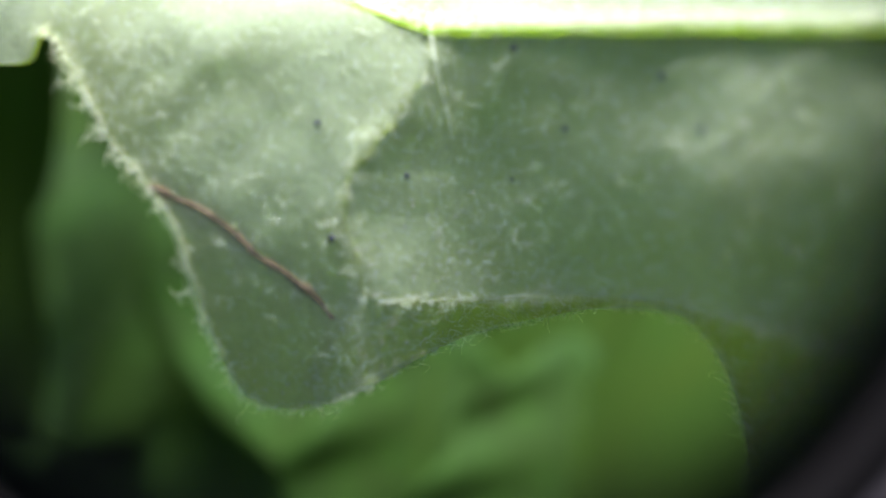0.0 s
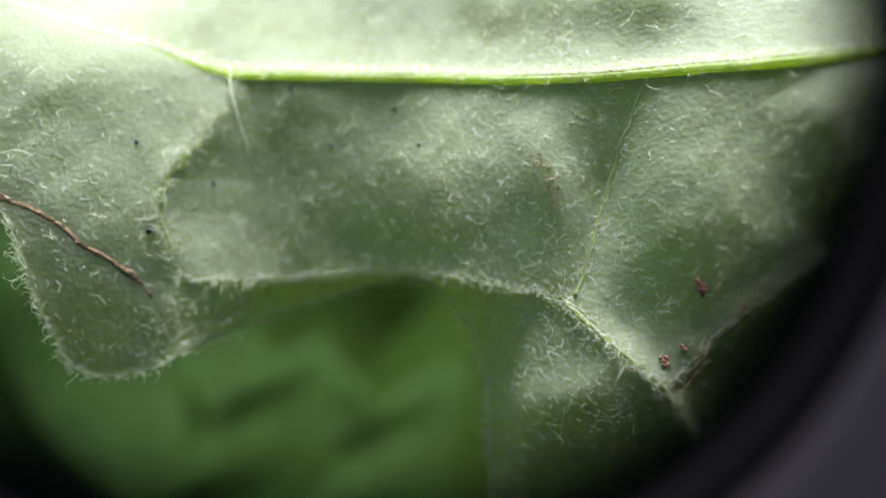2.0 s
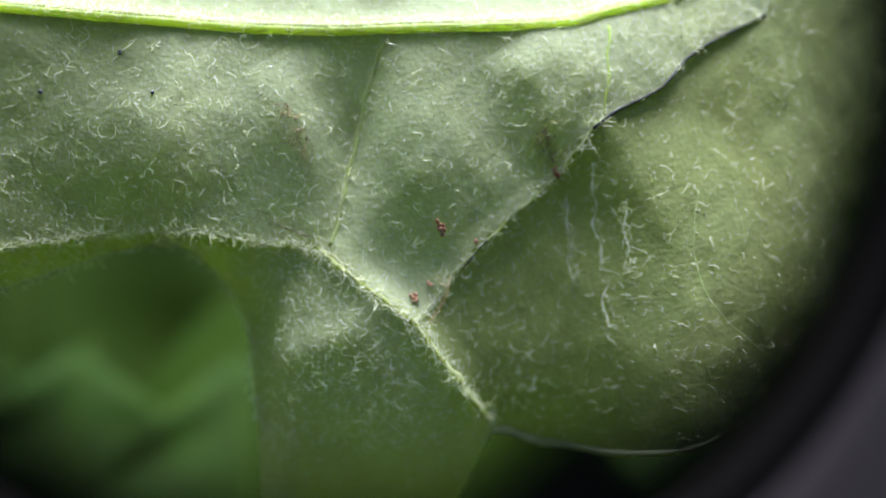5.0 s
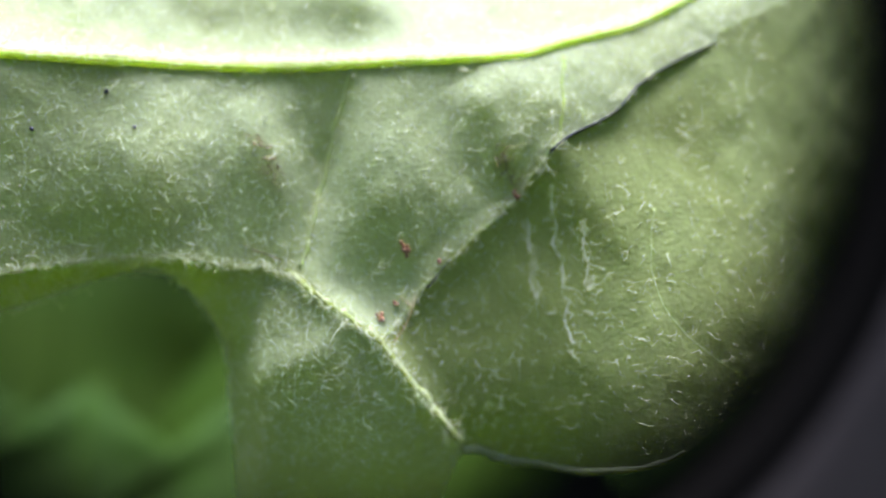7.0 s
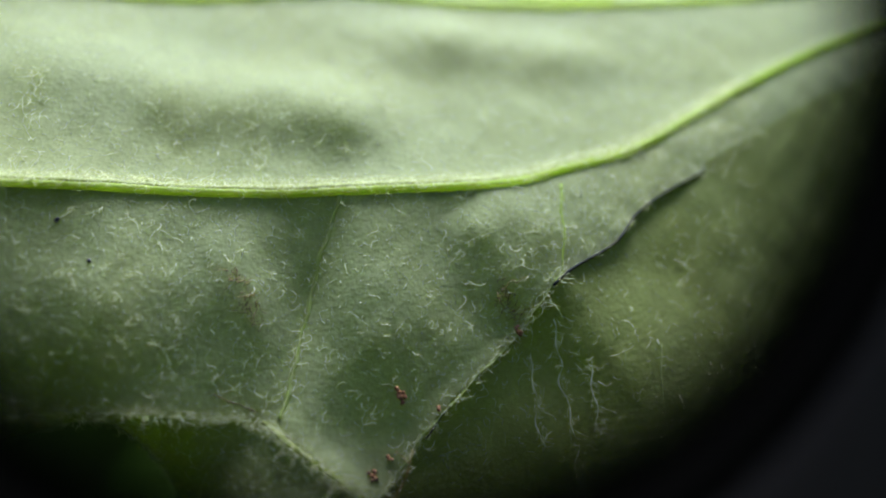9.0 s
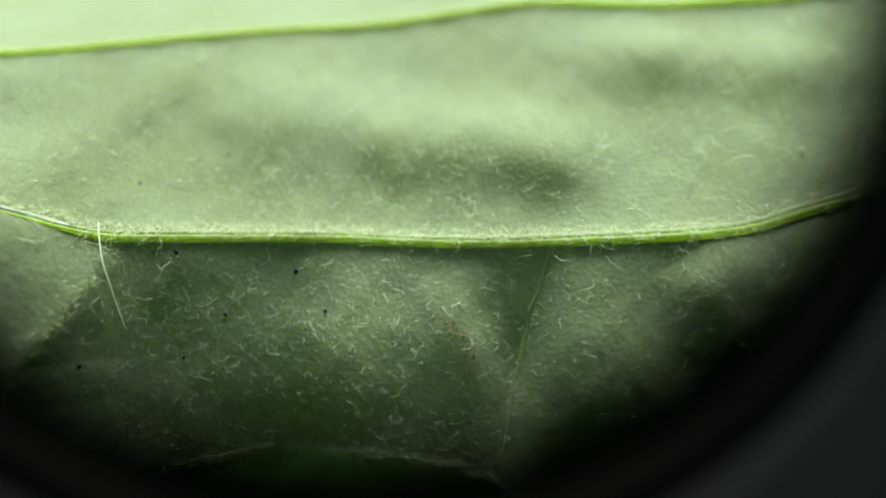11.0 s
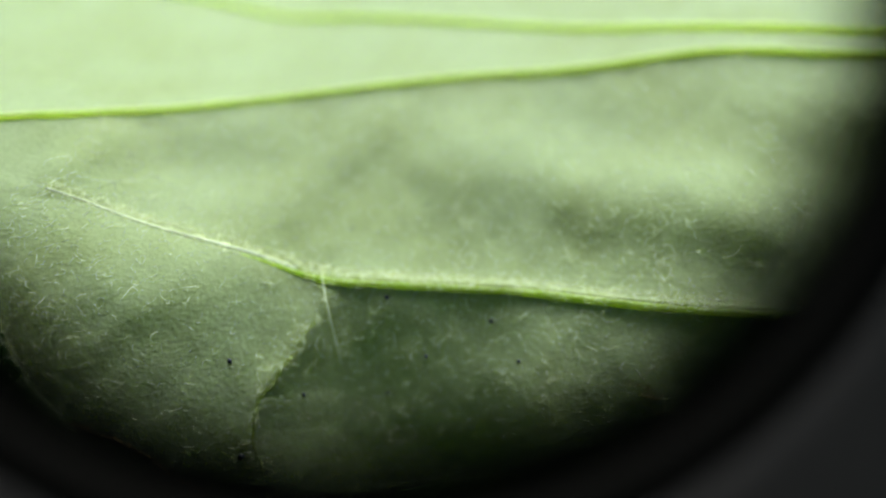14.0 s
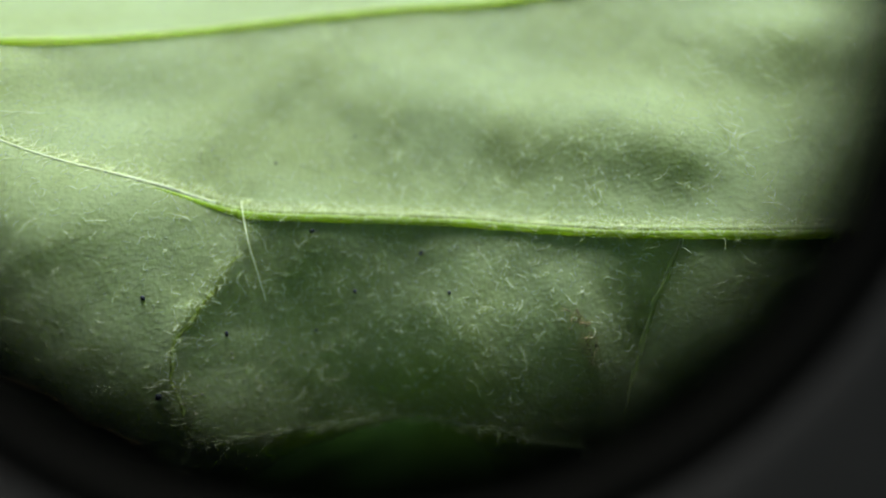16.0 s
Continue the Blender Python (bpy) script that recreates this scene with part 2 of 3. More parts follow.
SIDE_DIP = [(1.3, -0.6), (0.3, -2.2), (-0.9, -4.1), (-1.0, -5.3), (-0.5, -6.6)]
SIDE_VEIN = [(0.2, -0.15), (-0.6, -2.0), (-1.85, -3.9), (-2.0, -5.1), (-1.7, -6.2), (-1.4, -7.2)]
CROSS_VEIN = [(13.75, -0.8), (13.0, -3.2), (12.4, -5.6), (11.8, -7.6)]
RIGHT_VEIN = [(14.5, -10.0), (16.3, -7.9), (18.0, -6.5), (19.2, -5.5), (19.9, -4.4), (20.5, -3.7)]
TOP_BRANCH = [(20.5, -3.7), (20.8, -2.4), (21.1, -0.6)]
HAIRY_RIB = [(11.3, -7.65), (13.1, -9.15), (14.35, -10.15), (15.6, -12.0), (17.0, -13.9)]
CREASE_A = [(9.9, -1.6), (10.6, -3.0), (11.2, -4.6), (11.8, -7.2)]
CREASE_B = [(17.4, -1.4), (18.1, -2.5), (18.8, -4.1), (19.3, -5.4)]
LEFT_CREASE = [(-2.0, 0.9), (-3.5, 0.15), (-4.8, -0.7), (-6.0, -1.5), (-7.9, -2.5)]
LOW_CREASE = [(14.4, -9.6), (13.0, -10.1), (11.6, -10.7), (10.0, -11.5), (8.2, -12.6)]
LOBE_VEIN = [(24.45, -4.4), (23.5, -6.2), (23.1, -7.75), (23.3, -9.55), (24.3, -10.7), (26.1, -12.1)]
UPPER_FOLD = [(-3.0, 1.1), (-1.6, 3.1), (0.9, 6.2), (1.8, 7.8)]
END_FOLD = [(-8.8, 2.2), (-8.7, 3.6), (-8.2, 5.5)]
UPPER_VEINS = [[(11.4, -0.3), (11.2, 1.2), (10.9, 2.8)], [(4.6, 0.2), (4.6, 1.8), (4.3, 4.2)], [(16.5, 0.2), (15.6, 3.0), (15.2, 6.0)]]
UPPER_RIB = [(27.0, 9.3), (20.5, 10.3), (13.5, 11.1), (6.2, 12.3), (-1.2, 13.2), (-9, 14.4), (-20, 17.0)]
# middle, radii and depth of the swellings (towards the eye: negative) and dents
SWELLS = [(6.0, -4.0, 4.3, 2.6, -0.74), (0.8, -7.7, 2.2, 0.7, -0.03), (2.2, -0.9, 2.2, 1.6, -0.22), (6.6, -5.2, 4.6, 1.6, -0.15), (-5.0, -0.4, 3.0, 2.2, -0.4), (15.2, -4.8, 2.4, 2.8, -0.55), (14.2, -8.2, 1.6, 1.6, 0.30),
          (12.5, -4.4, 1.1, 2.2, 0.35), (-4.4, -5.6, 2.8, 3.6, -0.5), (25.5, -9.5, 4.0, 5.0, -0.4), (11.4, 3.2, 3.4, 1.8, -0.75), (14.0, 2.2, 1.5, 1.4, -0.48), (5.2, 4.4, 2.8, 2.3, -0.65), (8.4, 3.6, 1.4, 1.8, -0.20), (18.6, 6.4, 2.2, 1.5, -0.5),
          (23.2, 5.6, 2.4, 1.5, -0.45), (-5.2, 3.8, 2.2, 1.2, 0.25), (10.9, -11.3, 3.2, 2.2, -0.08)]


def ramp(v, lo, hi):
    s = np.clip((v - lo) / (hi - lo), 0, 1)
    return s * s * (3 - 2 * s)


def depth(x, z):
    """How far the leaf lies behind the plan's upright plane at (x, z)."""
    x, z = np.asarray(x, float), np.asarray(z, float)
    rib, rib2 = rib_z(x), rib2_z(x)
    hang = 1 - (1 - np.clip((rib - z) / (4.2 + rib), 0, 1)) ** 1.7
    hold = np.clip(0.3 + 0.032 * np.maximum(-x, 0), 0, 0.85)
    y = np.where(x < 6, 0.3 - 5.2 * (1 - np.exp(-((x - 6) / 13.2) ** 2)) * (hold + (1 - hold) * hang), 0.3 - 2.4 * (1 - np.exp(-((x - 6) / 9) ** 2)))
    y = y + 0.25 * np.maximum(-10.4 - x, 0)
    y = y + (0.50 + 0.22 * ramp(-x, -1.0, 8.0)) * np.maximum(z - rib, 0) + 0.5 * np.maximum(z - rib2, 0) - 0.06 * (np.sqrt((z + 4) ** 2 + 4) - z - 4)
    crest = 0.04 + 0.50 * ramp(x, -2.5, 1.5)
    y = y - 0.09 * crest * np.exp(-((z - rib) / 0.30) ** 2)
    y = y - 0.07 * np.exp(-((z - rib2) / 0.45) ** 2)
    for cx, cz, sx, sz, a in SWELLS:
        y = y + a * np.exp(-((x - cx) / sx) ** 2 - ((z - cz) / sz) ** 2)
    for line, a, w in ((SIDE_VEIN, -0.12, 0.35), (SIDE_DIP, 0.16, 0.7), (CROSS_VEIN, 0.22, 0.5), (RIGHT_VEIN, -0.10, 0.35), (CREASE_A, -0.26, 1.1), (CREASE_B, -0.42, 0.9),
                       (HAIRY_RIB, -0.28, 0.5), (LOBE_VEIN, 0.05, 0.35), (UPPER_FOLD, -0.22, 1.1), (END_FOLD, -0.3, 0.8), (LOW_CREASE, -0.20, 0.8), (LEFT_CREASE, -0.06, 1.0), (UPPER_RIB, -0.14, 0.5)):
        r, s = off_line(x, z, line)
        y = y + a * np.clip(4 * s * (1 - s), 0, 1) * np.exp(-(r / w) ** 2)
    # the left lobe bulges below the rib and curls away to its tip, like the lobe in the middle
    y = y + ramp(-x, -0.5, 3.0) * (0.022 * np.maximum(-4.5 - z, 0) ** 2)
    below = np.maximum(rib - z, 0)
    y = y - 0.55 * ramp(-x, -0.2, 2.2) * below * np.exp(-below / (0.35 + 0.2 * np.clip(-x, 0, 9)))
    y = y + 0.038 * ramp(x, 8.0, 11.0) * ramp(-x, -24.0, -19.0) * np.maximum(-8.5 - z, 0) ** 2
    beside = x - np.interp(-z, [-line_z for _, line_z in SIDE_VEIN], [line_x for line_x, _ in SIDE_VEIN])
    y = y + 1.05 * ramp(beside, -0.4, 3.2) * ramp(-x, -8.0, -5.0) * (1 - np.exp(-below / 4.0))
    # the flap below the rib leans forward towards the torn edge
    side = ramp(x - 17.6 + 0.48 * (z + 1.4), -0.6, 2.0)
    y = y - 0.37 * side * 3.0 * (1 - np.exp(-np.maximum(rib - z, 0) / 3.0)) * np.exp(-(np.maximum(-4.0 - z, 0) / 4.5) ** 2)
    y = y - 0.24 * ramp(x, 0.5, 3.0) * (1 - 0.8 * np.exp(-((x - 12.4) / 1.2) ** 2)) * below * np.exp(-below / 1.5)
    y = y + 0.45 * np.exp(-((x - 18.0) / 2.2) ** 2) * ramp(-z, 5.0, 10.5)
    for kx, kz, p, a in WAVES:
        y = y + a * np.sin(kx * x + kz * z + p)
    return y


def lower_depth(x, z):
    x, z = np.asarray(x, float), np.asarray(z, float)
    bowl = -1.2 * ramp(x, 19.6, 23.0) * ramp(-x, -32.0, -26.0) * ramp(-z, 3.6, 12.0)
    return depth(x, z) + gap_y(x) + bowl + 0.95 * ramp(x, -1.6, 0.8) * ramp(-x, -10.5, -8.0) * np.clip(fold_z(x) - z, 0, 3.0)


def place(x, y, z):
    return Vector((x * U, y * U, Z0 + z * U))


# ---- building helpers ----
def mesh_object(name, verts, faces, mat, parent=None, label="", soft=True):
    me = bpy.data.meshes.new(name)
    me.from_pydata(verts, [], faces)
    me.materials.append(mat)
    if soft:
        me.polygons.foreach_set("use_smooth", [True] * len(me.polygons))
    me.update()
    ob = new(name, me)
    ob.parent = parent
    return tagged(ob, label) if label else ob


def sheet(name, low, high, where, columns, counts, mat, parent, label, thick=0.14):
    """A leaf blade between two curves, with rows that follow them: a front, a back and a rim."""
    rows, n, m = np.linspace(0, 1, counts), len(columns), counts
    x = np.repeat(np.asarray(columns, float)[:, None], m, 1)
    lo, hi = np.asarray(low(columns), float)[:, None], np.asarray(high(columns), float)[:, None]
    z = lo + (hi - lo) * rows[None]
    y = where(x, z)
    slope_x = (where(x + 0.02, z) - y) / 0.02
    slope_z = (where(x, z + 0.02) - y) / 0.02
    size = np.sqrt(1 + slope_x ** 2 + slope_z ** 2)
    back = (x - thick * slope_x / size, y + thick / size, z - thick * slope_z / size)
    front_v = np.stack([x * U, y * U, Z0 + z * U], -1).reshape(-1, 3)
    back_v = np.stack([back[0] * U, back[1] * U, Z0 + back[2] * U], -1).reshape(-1, 3)
    a = (np.arange(n - 1)[:, None] * m + np.arange(m - 1)[None]).ravel()
    quads = np.stack([a, a + m, a + m + 1, a + 1], 1)
    off = n * m
    ring = np.r_[np.arange(n) * m, (n - 1) * m + np.arange(1, m), (np.arange(n - 2, -1, -1)) * m + m - 1, np.arange(m - 2, 0, -1)]
    k, base = len(ring), 2 * n * m
    nxt = (np.arange(k) + 1) % k
    rim = np.stack([base + np.arange(k), base + k + np.arange(k), base + k + nxt, base + nxt], 1)
    verts = np.vstack([front_v, back_v, front_v[ring], back_v[ring]])
    faces = np.vstack([quads, (quads + off)[:, ::-1], rim])
    return mesh_object(name, verts.tolist(), faces.tolist(), mat, parent, label)


def tubes(paths, sides=5):
    """Verts and faces of tapering tubes; a path is a list of (place, radius)."""
    verts, faces = [], []
    for path in paths:
        start, n = len(verts), len(path)
        pts = [Vector(tuple(p)) for p, _ in path]
        for i in range(n):
            r = float(path[i][1])
            d = (pts[min(i + 1, n - 1)] - pts[max(i - 1, 0)]).normalized()
            a = d.cross(Vector((0.31, 0.87, 0.38))).normalized()
            b = d.cross(a)
            for s in range(sides):
                w = 2 * math.pi * s / sides
                verts.append(pts[i] + r * (math.cos(w) * a + math.sin(w) * b))
        for i in range(n - 1):
            for s in range(sides):
                k = (s + 1) % sides
                faces.append((start + i * sides + s, start + i * sides + k, start + (i + 1) * sides + k, start + (i + 1) * sides + s))
        faces.append(tuple(start + s for s in reversed(range(sides))))
        faces.append(tuple(start + (n - 1) * sides + s for s in range(sides)))
    return verts, faces


def along(line, step):
    """Evenly spaced knots (x, z) along an open line, rounded at its corners."""
    p = np.array(line, float)
    for _ in range(2):
        q = np.empty((2 * len(p) - 2, 2))
        q[0::2], q[1::2] = 0.75 * p[:-1] + 0.25 * p[1:], 0.25 * p[:-1] + 0.75 * p[1:]
        p = np.vstack([p[:1], q, p[-1:]])
    s = np.r_[0, np.cumsum(np.hypot(*np.diff(p, axis=0).T))]
    t = np.linspace(0, s[-1], max(3, int(s[-1] / step)))
    return np.stack([np.interp(t, s, p[:, 0]), np.interp(t, s, p[:, 1])], 1)


def vein(name, line, r0, r1, mat, parent, label="", where=depth, lift=0.3, step=0.12, sides=8, rough=0.0):
    pts = along(line, step)
    bend = np.arange(len(pts)) * step
    pts = pts + 0.035 * rough * np.stack([np.sin(2.3 * bend) + np.sin(5.1 * bend + 1), np.cos(2.9 * bend) - 1], 1)
    y = where(pts[:, 0], pts[:, 1])
    n = len(pts)
    path = []
    for i in range(n):
        r = (r0 + (r1 - r0) * i / (n - 1)) * (1 + 0.03 * math.sin(i * 0.31) + 0.03 * math.sin(i * 0.83 + 1))
        r *= 1 + rough * noise.noise(Vector((pts[i, 0] * 2.3, pts[i, 1] * 2.3, 4.0)))
        path.append((place(pts[i, 0], y[i] + (1 - 2 * lift) * r * 0.5, pts[i, 1]), r * U))
    v, f = tubes([path], sides)
    return mesh_object(name, v, f, mat, parent, label)


# ---- the leaf ----
leaf = tagged(new("leaf"), "pale green hairy leaf underside with raised yellow-green ribs", "leaf")


def spread(curves, lo, hi, step):
    """Columns that crowd where any of the curves runs steep."""
    x, out = lo, [lo]
    while x < hi:
        slope = max(abs(float(c(x + 0.01) - c(x))) / 0.01 for c in curves)
        x += max(0.012, step / math.sqrt(1 + slope * slope))
        out.append(min(x, hi))
    return np.array(out)


def upper_low(x):
    return np.where(np.asarray(x) < -3.0, margin_z(x), np.maximum(fold_z(x), margin_z(x)))


def top_z(x):
    return rib2_z(x) + 13.0


LEFT, RIGHT = -39.5, 45.5
cols = spread([margin_z], LEFT, -3.0, 0.11)
cols = np.r_[cols[:-1], spread([fold_z], -3.0, RIGHT, 0.11)]
blade = sheet("blade", upper_low, rib_z, depth, cols, 110, UNDERSIDE, leaf, "downy grey-green blade below the near rib")
sheet("upper_blade", rib_z, top_z, depth, cols, 120, UNDERSIDE, leaf, "bright downy blade above the near rib")
low_cols = spread([margin_z], -3.0, RIGHT - 3, 0.11)
sheet("folded_blade", margin_z, lambda x: np.maximum(fold_z(x), margin_z(x)) + 0.25, lower_depth, low_cols, 90, OLIVE_SHADE_LOBE, leaf,
      "blade folded back behind the fringe, olive with painted shade in its lobe")

knots = np.linspace(-30, 45, 90)
vein("rib", [(x, float(rib_z(x)) - 0.19) for x in knots if x > -0.6], 0.13, 0.175, VEIN, leaf, "raised yellow-green rib with white down", lift=0.45)
vein("rib_end", [(x, float(rib_z(x)) - 0.15) for x in np.linspace(-3.0, -0.5, 24)], 0.01, 0.12, VEIN, leaf, "tapering green end of the rib", lift=0.38)
vein("rib_flank", [(x, float(rib_z(x)) - 0.05) for x in np.linspace(-1.2, 44, 100)], 0.11, 0.26, UNDERSIDE, leaf, "downy pale upper side of the rib", lift=0.0)
vein("rib", [(x, float(rib_z(x)) - 0.05) for x in np.linspace(-9.0, -0.2, 40)], 0.05, 0.10, DOWN, leaf, "thin pale end of the rib", lift=-0.1)
vein("rib", [(x, float(rib2_z(x)) - 0.10) for x in knots], 0.17, 0.30, LIGHT_VEIN, leaf, "raised yellow-green rib", lift=0.05)
vein("rib", UPPER_RIB, 0.34, 0.40, LIGHT_VEIN, leaf, "raised yellow-green rib", lift=0.05)
vein("side_vein", SIDE_VEIN, 0.12, 0.08, OLIVE_VEIN, leaf, rough=0.9, lift=-0.5)
vein("side_vein", CROSS_VEIN, 0.065, 0.06, LIGHT_VEIN, leaf, rough=0.8, lift=0.12)
vein("side_vein", RIGHT_VEIN, 0.024, 0.028, LIGHT_VEIN, leaf, rough=0.8, lift=0.05)
vein("side_vein", TOP_BRANCH, 0.035, 0.035, VEIN, leaf, rough=0.9, lift=0.0)
vein("side_vein", HAIRY_RIB, 0.07, 0.12, OLIVE_VEIN, leaf, rough=0.9, lift=-0.3)
vein("rim", [(x, float(margin_z(x)) + 0.08) for x in np.linspace(17.1, 23.5, 24)], 0.20, 0.08, UNDERSIDE, leaf, "pale rolled rim of the lobe", where=lower_depth, lift=0.2, rough=0.4)
vein("side_vein", LOBE_VEIN[1:], 0.03, 0.045, LIGHT_VEIN, leaf, where=lower_depth, rough=0.6, lift=-0.35)
stalk_line = [(45 + 12 * q, 8 * q * q, 9.2 + 6 * q - 182 * q * q) for q in np.linspace(0, 1, 24)]
stalk_v, stalk_f = tubes([[(place(x, y + float(depth(np.array(45.0), np.array(9.2))), z), 0.0007) for x, y, z in stalk_line]], 8)
mesh_object("petiole", stalk_v, stalk_f, VEIN, leaf, "green leaf stalk")


# ---- hairs ----
def strands(points, where, length, out, r, seed, steps=7, bend=1.7):
    """Curly hairs: each leaves the blade towards the eye, bends over and winds."""
    g = np.random.default_rng(seed)
    p = np.array(points, float)
    n, k = len(p), steps + 1
    y0 = where(p[:, 0], p[:, 1])
    gx = (where(p[:, 0] + 0.05, p[:, 1]) - y0) / 0.05
    gz = (where(p[:, 0], p[:, 1] + 0.05) - y0) / 0.05
    size = length * np.clip(g.lognormal(-0.15, 0.5, n), 0.3, 2.6)[:, None]
    s = np.linspace(0, 1, k)[None]
    heading = g.uniform(0, 2 * math.pi, n)[:, None] + bend * g.normal(0, 1, n)[:, None] * s + g.normal(0, 0.7, n)[:, None] * np.sin(5.5 * s)
    dx, dz = np.cos(heading) * size / steps, np.sin(heading) * size / steps
    ax, az = np.cumsum(dx, 1) - dx, np.cumsum(dz, 1) - dz
    rise = (out * g.uniform(0.3, 1.5, n))[:, None] * size * np.sin(2.0 * s) * 0.8
    y = y0[:, None] + 0.01 + np.clip(gx, -2, 2)[:, None] * ax + np.clip(gz, -2, 2)[:, None] * az - rise
    path = np.stack([p[:, :1] + ax, y, p[:, 1:] + az], -1)
    thick = (r * g.uniform(0.6, 1.4, n))[:, None] * (1 - 0.75 * s * s)
    d = np.gradient(path, axis=1)
    d /= np.linalg.norm(d, axis=-1, keepdims=True) + 1e-9
    a = np.cross(d, (0.31, 0.87, 0.38))
    a /= np.linalg.norm(a, axis=-1, keepdims=True) + 1e-9
    b = np.cross(d, a)
    ring = np.stack([path + thick[..., None] * (math.cos(w) * a + math.sin(w) * b) for w in (0, 2.094, 4.189)], 2)
    verts = (ring * U + np.array([0, 0, Z0])).reshape(-1, 3)
    i = (np.arange(n)[:, None, None] * k + np.arange(steps)[None, :, None]) * 3
    j, m = np.arange(3)[None, None], (np.arange(3)[None, None] + 1) % 3
    faces = np.stack([i + j, i + m, i + 3 + m, i + 3 + j], -1).reshape(-1, 4)
    return verts.tolist(), faces.tolist()


def scatter(n, x0, x1, low, high, seed):
    g = np.random.default_rng(seed)
    x = g.uniform(x0, x1, n)
    return [(a, float(low(a)) + (float(high(a)) - float(low(a))) * b) for a, b in zip(x, g.uniform(0, 1, n))]


def hairs(name, points, where, length, out, r, seed, label, mat=None, steps=7, bend=1.7):
    v, f = strands(points, where, length, out, r, seed, steps, bend)
    ob = mesh_object(name, v, f, mat or HAIR, leaf, label)
    return tagged(ob, kind="stuff")


# long curled hairs that stand apart, and a short fuzz between them
hairs("hairs", scatter(2700, -9.8, 30, upper_low, rib_z, 1), depth, 0.29, 0.45, 0.0063, 1, "curled white hairs", bend=2.6)
hairs("hairs", scatter(2200, -9, 30, rib_z, rib2_z, 2), depth, 0.29, 0.6, 0.0063, 2, "curled white hairs", bend=2.6)
hairs("hairs", scatter(2000, -2.8, 29, margin_z, fold_z, 3), lower_depth, 0.28, 0.45, 0.0063, 3, "curled white hairs", bend=2.6)
hairs("hairs", scatter(650, 9.1, 15.4, lambda x: -14.5, fold_z, 33), lower_depth, 0.27, 0.6, 0.006, 33, "curled white hairs", bend=2.2)
hairs("fuzz", scatter(4200, -9.8, 30, upper_low, rib_z, 4), depth, 0.18, 0.3, 0.005, 4, "short white fuzz", DOWN, 5)
hairs("fuzz", scatter(3600, -9, 30, rib_z, rib2_z, 7), depth, 0.18, 0.3, 0.005, 7, "short white fuzz", DOWN, 5)
hairs("fuzz", scatter(2400, -2.8, 29, margin_z, fold_z, 8), lower_depth, 0.18, 0.3, 0.005, 8, "short white fuzz", DOWN, 5)


def fringe(line, count, length, seed, where, spread_by, name="fringe_hairs", out=0.6, r=0.0056, mat=None, label="dense white hairs along an edge"):
    g = np.random.default_rng(seed)
    pts = along(line, 0.05)
    at = pts[g.integers(0, len(pts), count)] + g.normal(0, spread_by, (count, 2))
    return hairs(name, at, where, length, out, r, seed, label, mat)


edge_x = np.r_[np.linspace(-10.0, 8.4, 70), 8.6, 8.75, 8.85, 8.9, 8.96]
edge = [(x, float(margin_z(x))) for x in edge_x]
fringe([e for e in edge if e[0] < -3.0], 800, 0.24, 11, depth, 0.07)
fringe([e for e in edge if e[0] >= -3.0], 700, 0.25, 12, lower_depth, 0.05)
fringe([(x, float(fold_z(x))) for x in np.linspace(-1.4, 11.4, 40)], 640, 0.25, 13, depth, 0.08, out=0.8, r=0.0048)
fringe(HAIRY_RIB, 520, 0.20, 14, depth, 0.11, r=0.0046)
fringe(HAIRY_RIB, 240, 0.40, 24, depth, 0.13, out=0.9, r=0.0055)
fringe([(x, float(rib_z(x)) + 0.1) for x in np.linspace(-9, 30, 60)], 4600, 0.20, 15, depth, 0.10, r=0.006)
fringe([(x, float(rib_z(x)) - 0.02) for x in np.linspace(-0.5, 30, 60)], 1500, 0.22, 19, lambda x, z: depth(x, z) - 0.12, 0.09, r=0.0046)
fringe(RIGHT_VEIN, 200, 0.30, 16, depth, 0.09)
fringe(SIDE_VEIN, 150, 0.26, 17, depth, 0.14)
fringe(CROSS_VEIN, 100, 0.28, 18, depth, 0.09)
for i, line in enumerate(UPPER_VEINS):
    fringe(line, 60, 0.42, 20 + i, depth, 0.18)
fringe([(10.5, -3.1), (11.2, -4.8)], 60, 0.30, 31, depth, 0.16, "withered_hairs", 0.4, 0.011, SCAR, "withered brownish hairs on a crease")
fringe([(18.5, -4.1), (19.0, -5.0)], 70, 0.28, 32, depth, 0.14, "withered_hairs", 0.4, 0.011, SCAR, "withered brownish hairs on a crease")


# ---- marks on the leaf ----
def grain(bm_points, r, seed, squash=0.8):
    bm_points = [Vector(tuple(p)) for p in bm_points]
    g = np.random.default_rng(seed)
    bm = bmesh.new()
    for p in bm_points:
        made = bmesh.ops.create_icosphere(bm, subdivisions=2, radius=1.0)
        k = r * g.uniform(0.75, 1.2)
        turn = Euler(g.uniform(0, 6, 3).tolist()).to_matrix()
        for v in made["verts"]:
            n = 1 + 0.55 * noise.noise(v.co * 1.9 + Vector(p) * 3000)
            v.co = turn @ Vector((v.co.x * n, v.co.y * n * squash, v.co.z * n * 0.85)) * k * U + Vector(p)
    return bm


def lump(name, points, r, mat, seed, label="", category="", group=""):
    bm = grain(points, r, seed)
    me = bpy.data.meshes.new(name)
    bm.to_mesh(me)
    bm.free()
    me.materials.append(mat)
    me.polygons.foreach_set("use_smooth", [True] * len(me.polygons))
    return tagged(new(name, me), label, category, group)


def on_leaf(x, z, lift=0.05, where=depth):
    return place(x, float(where(np.array(x), np.array(z))) - lift, z)


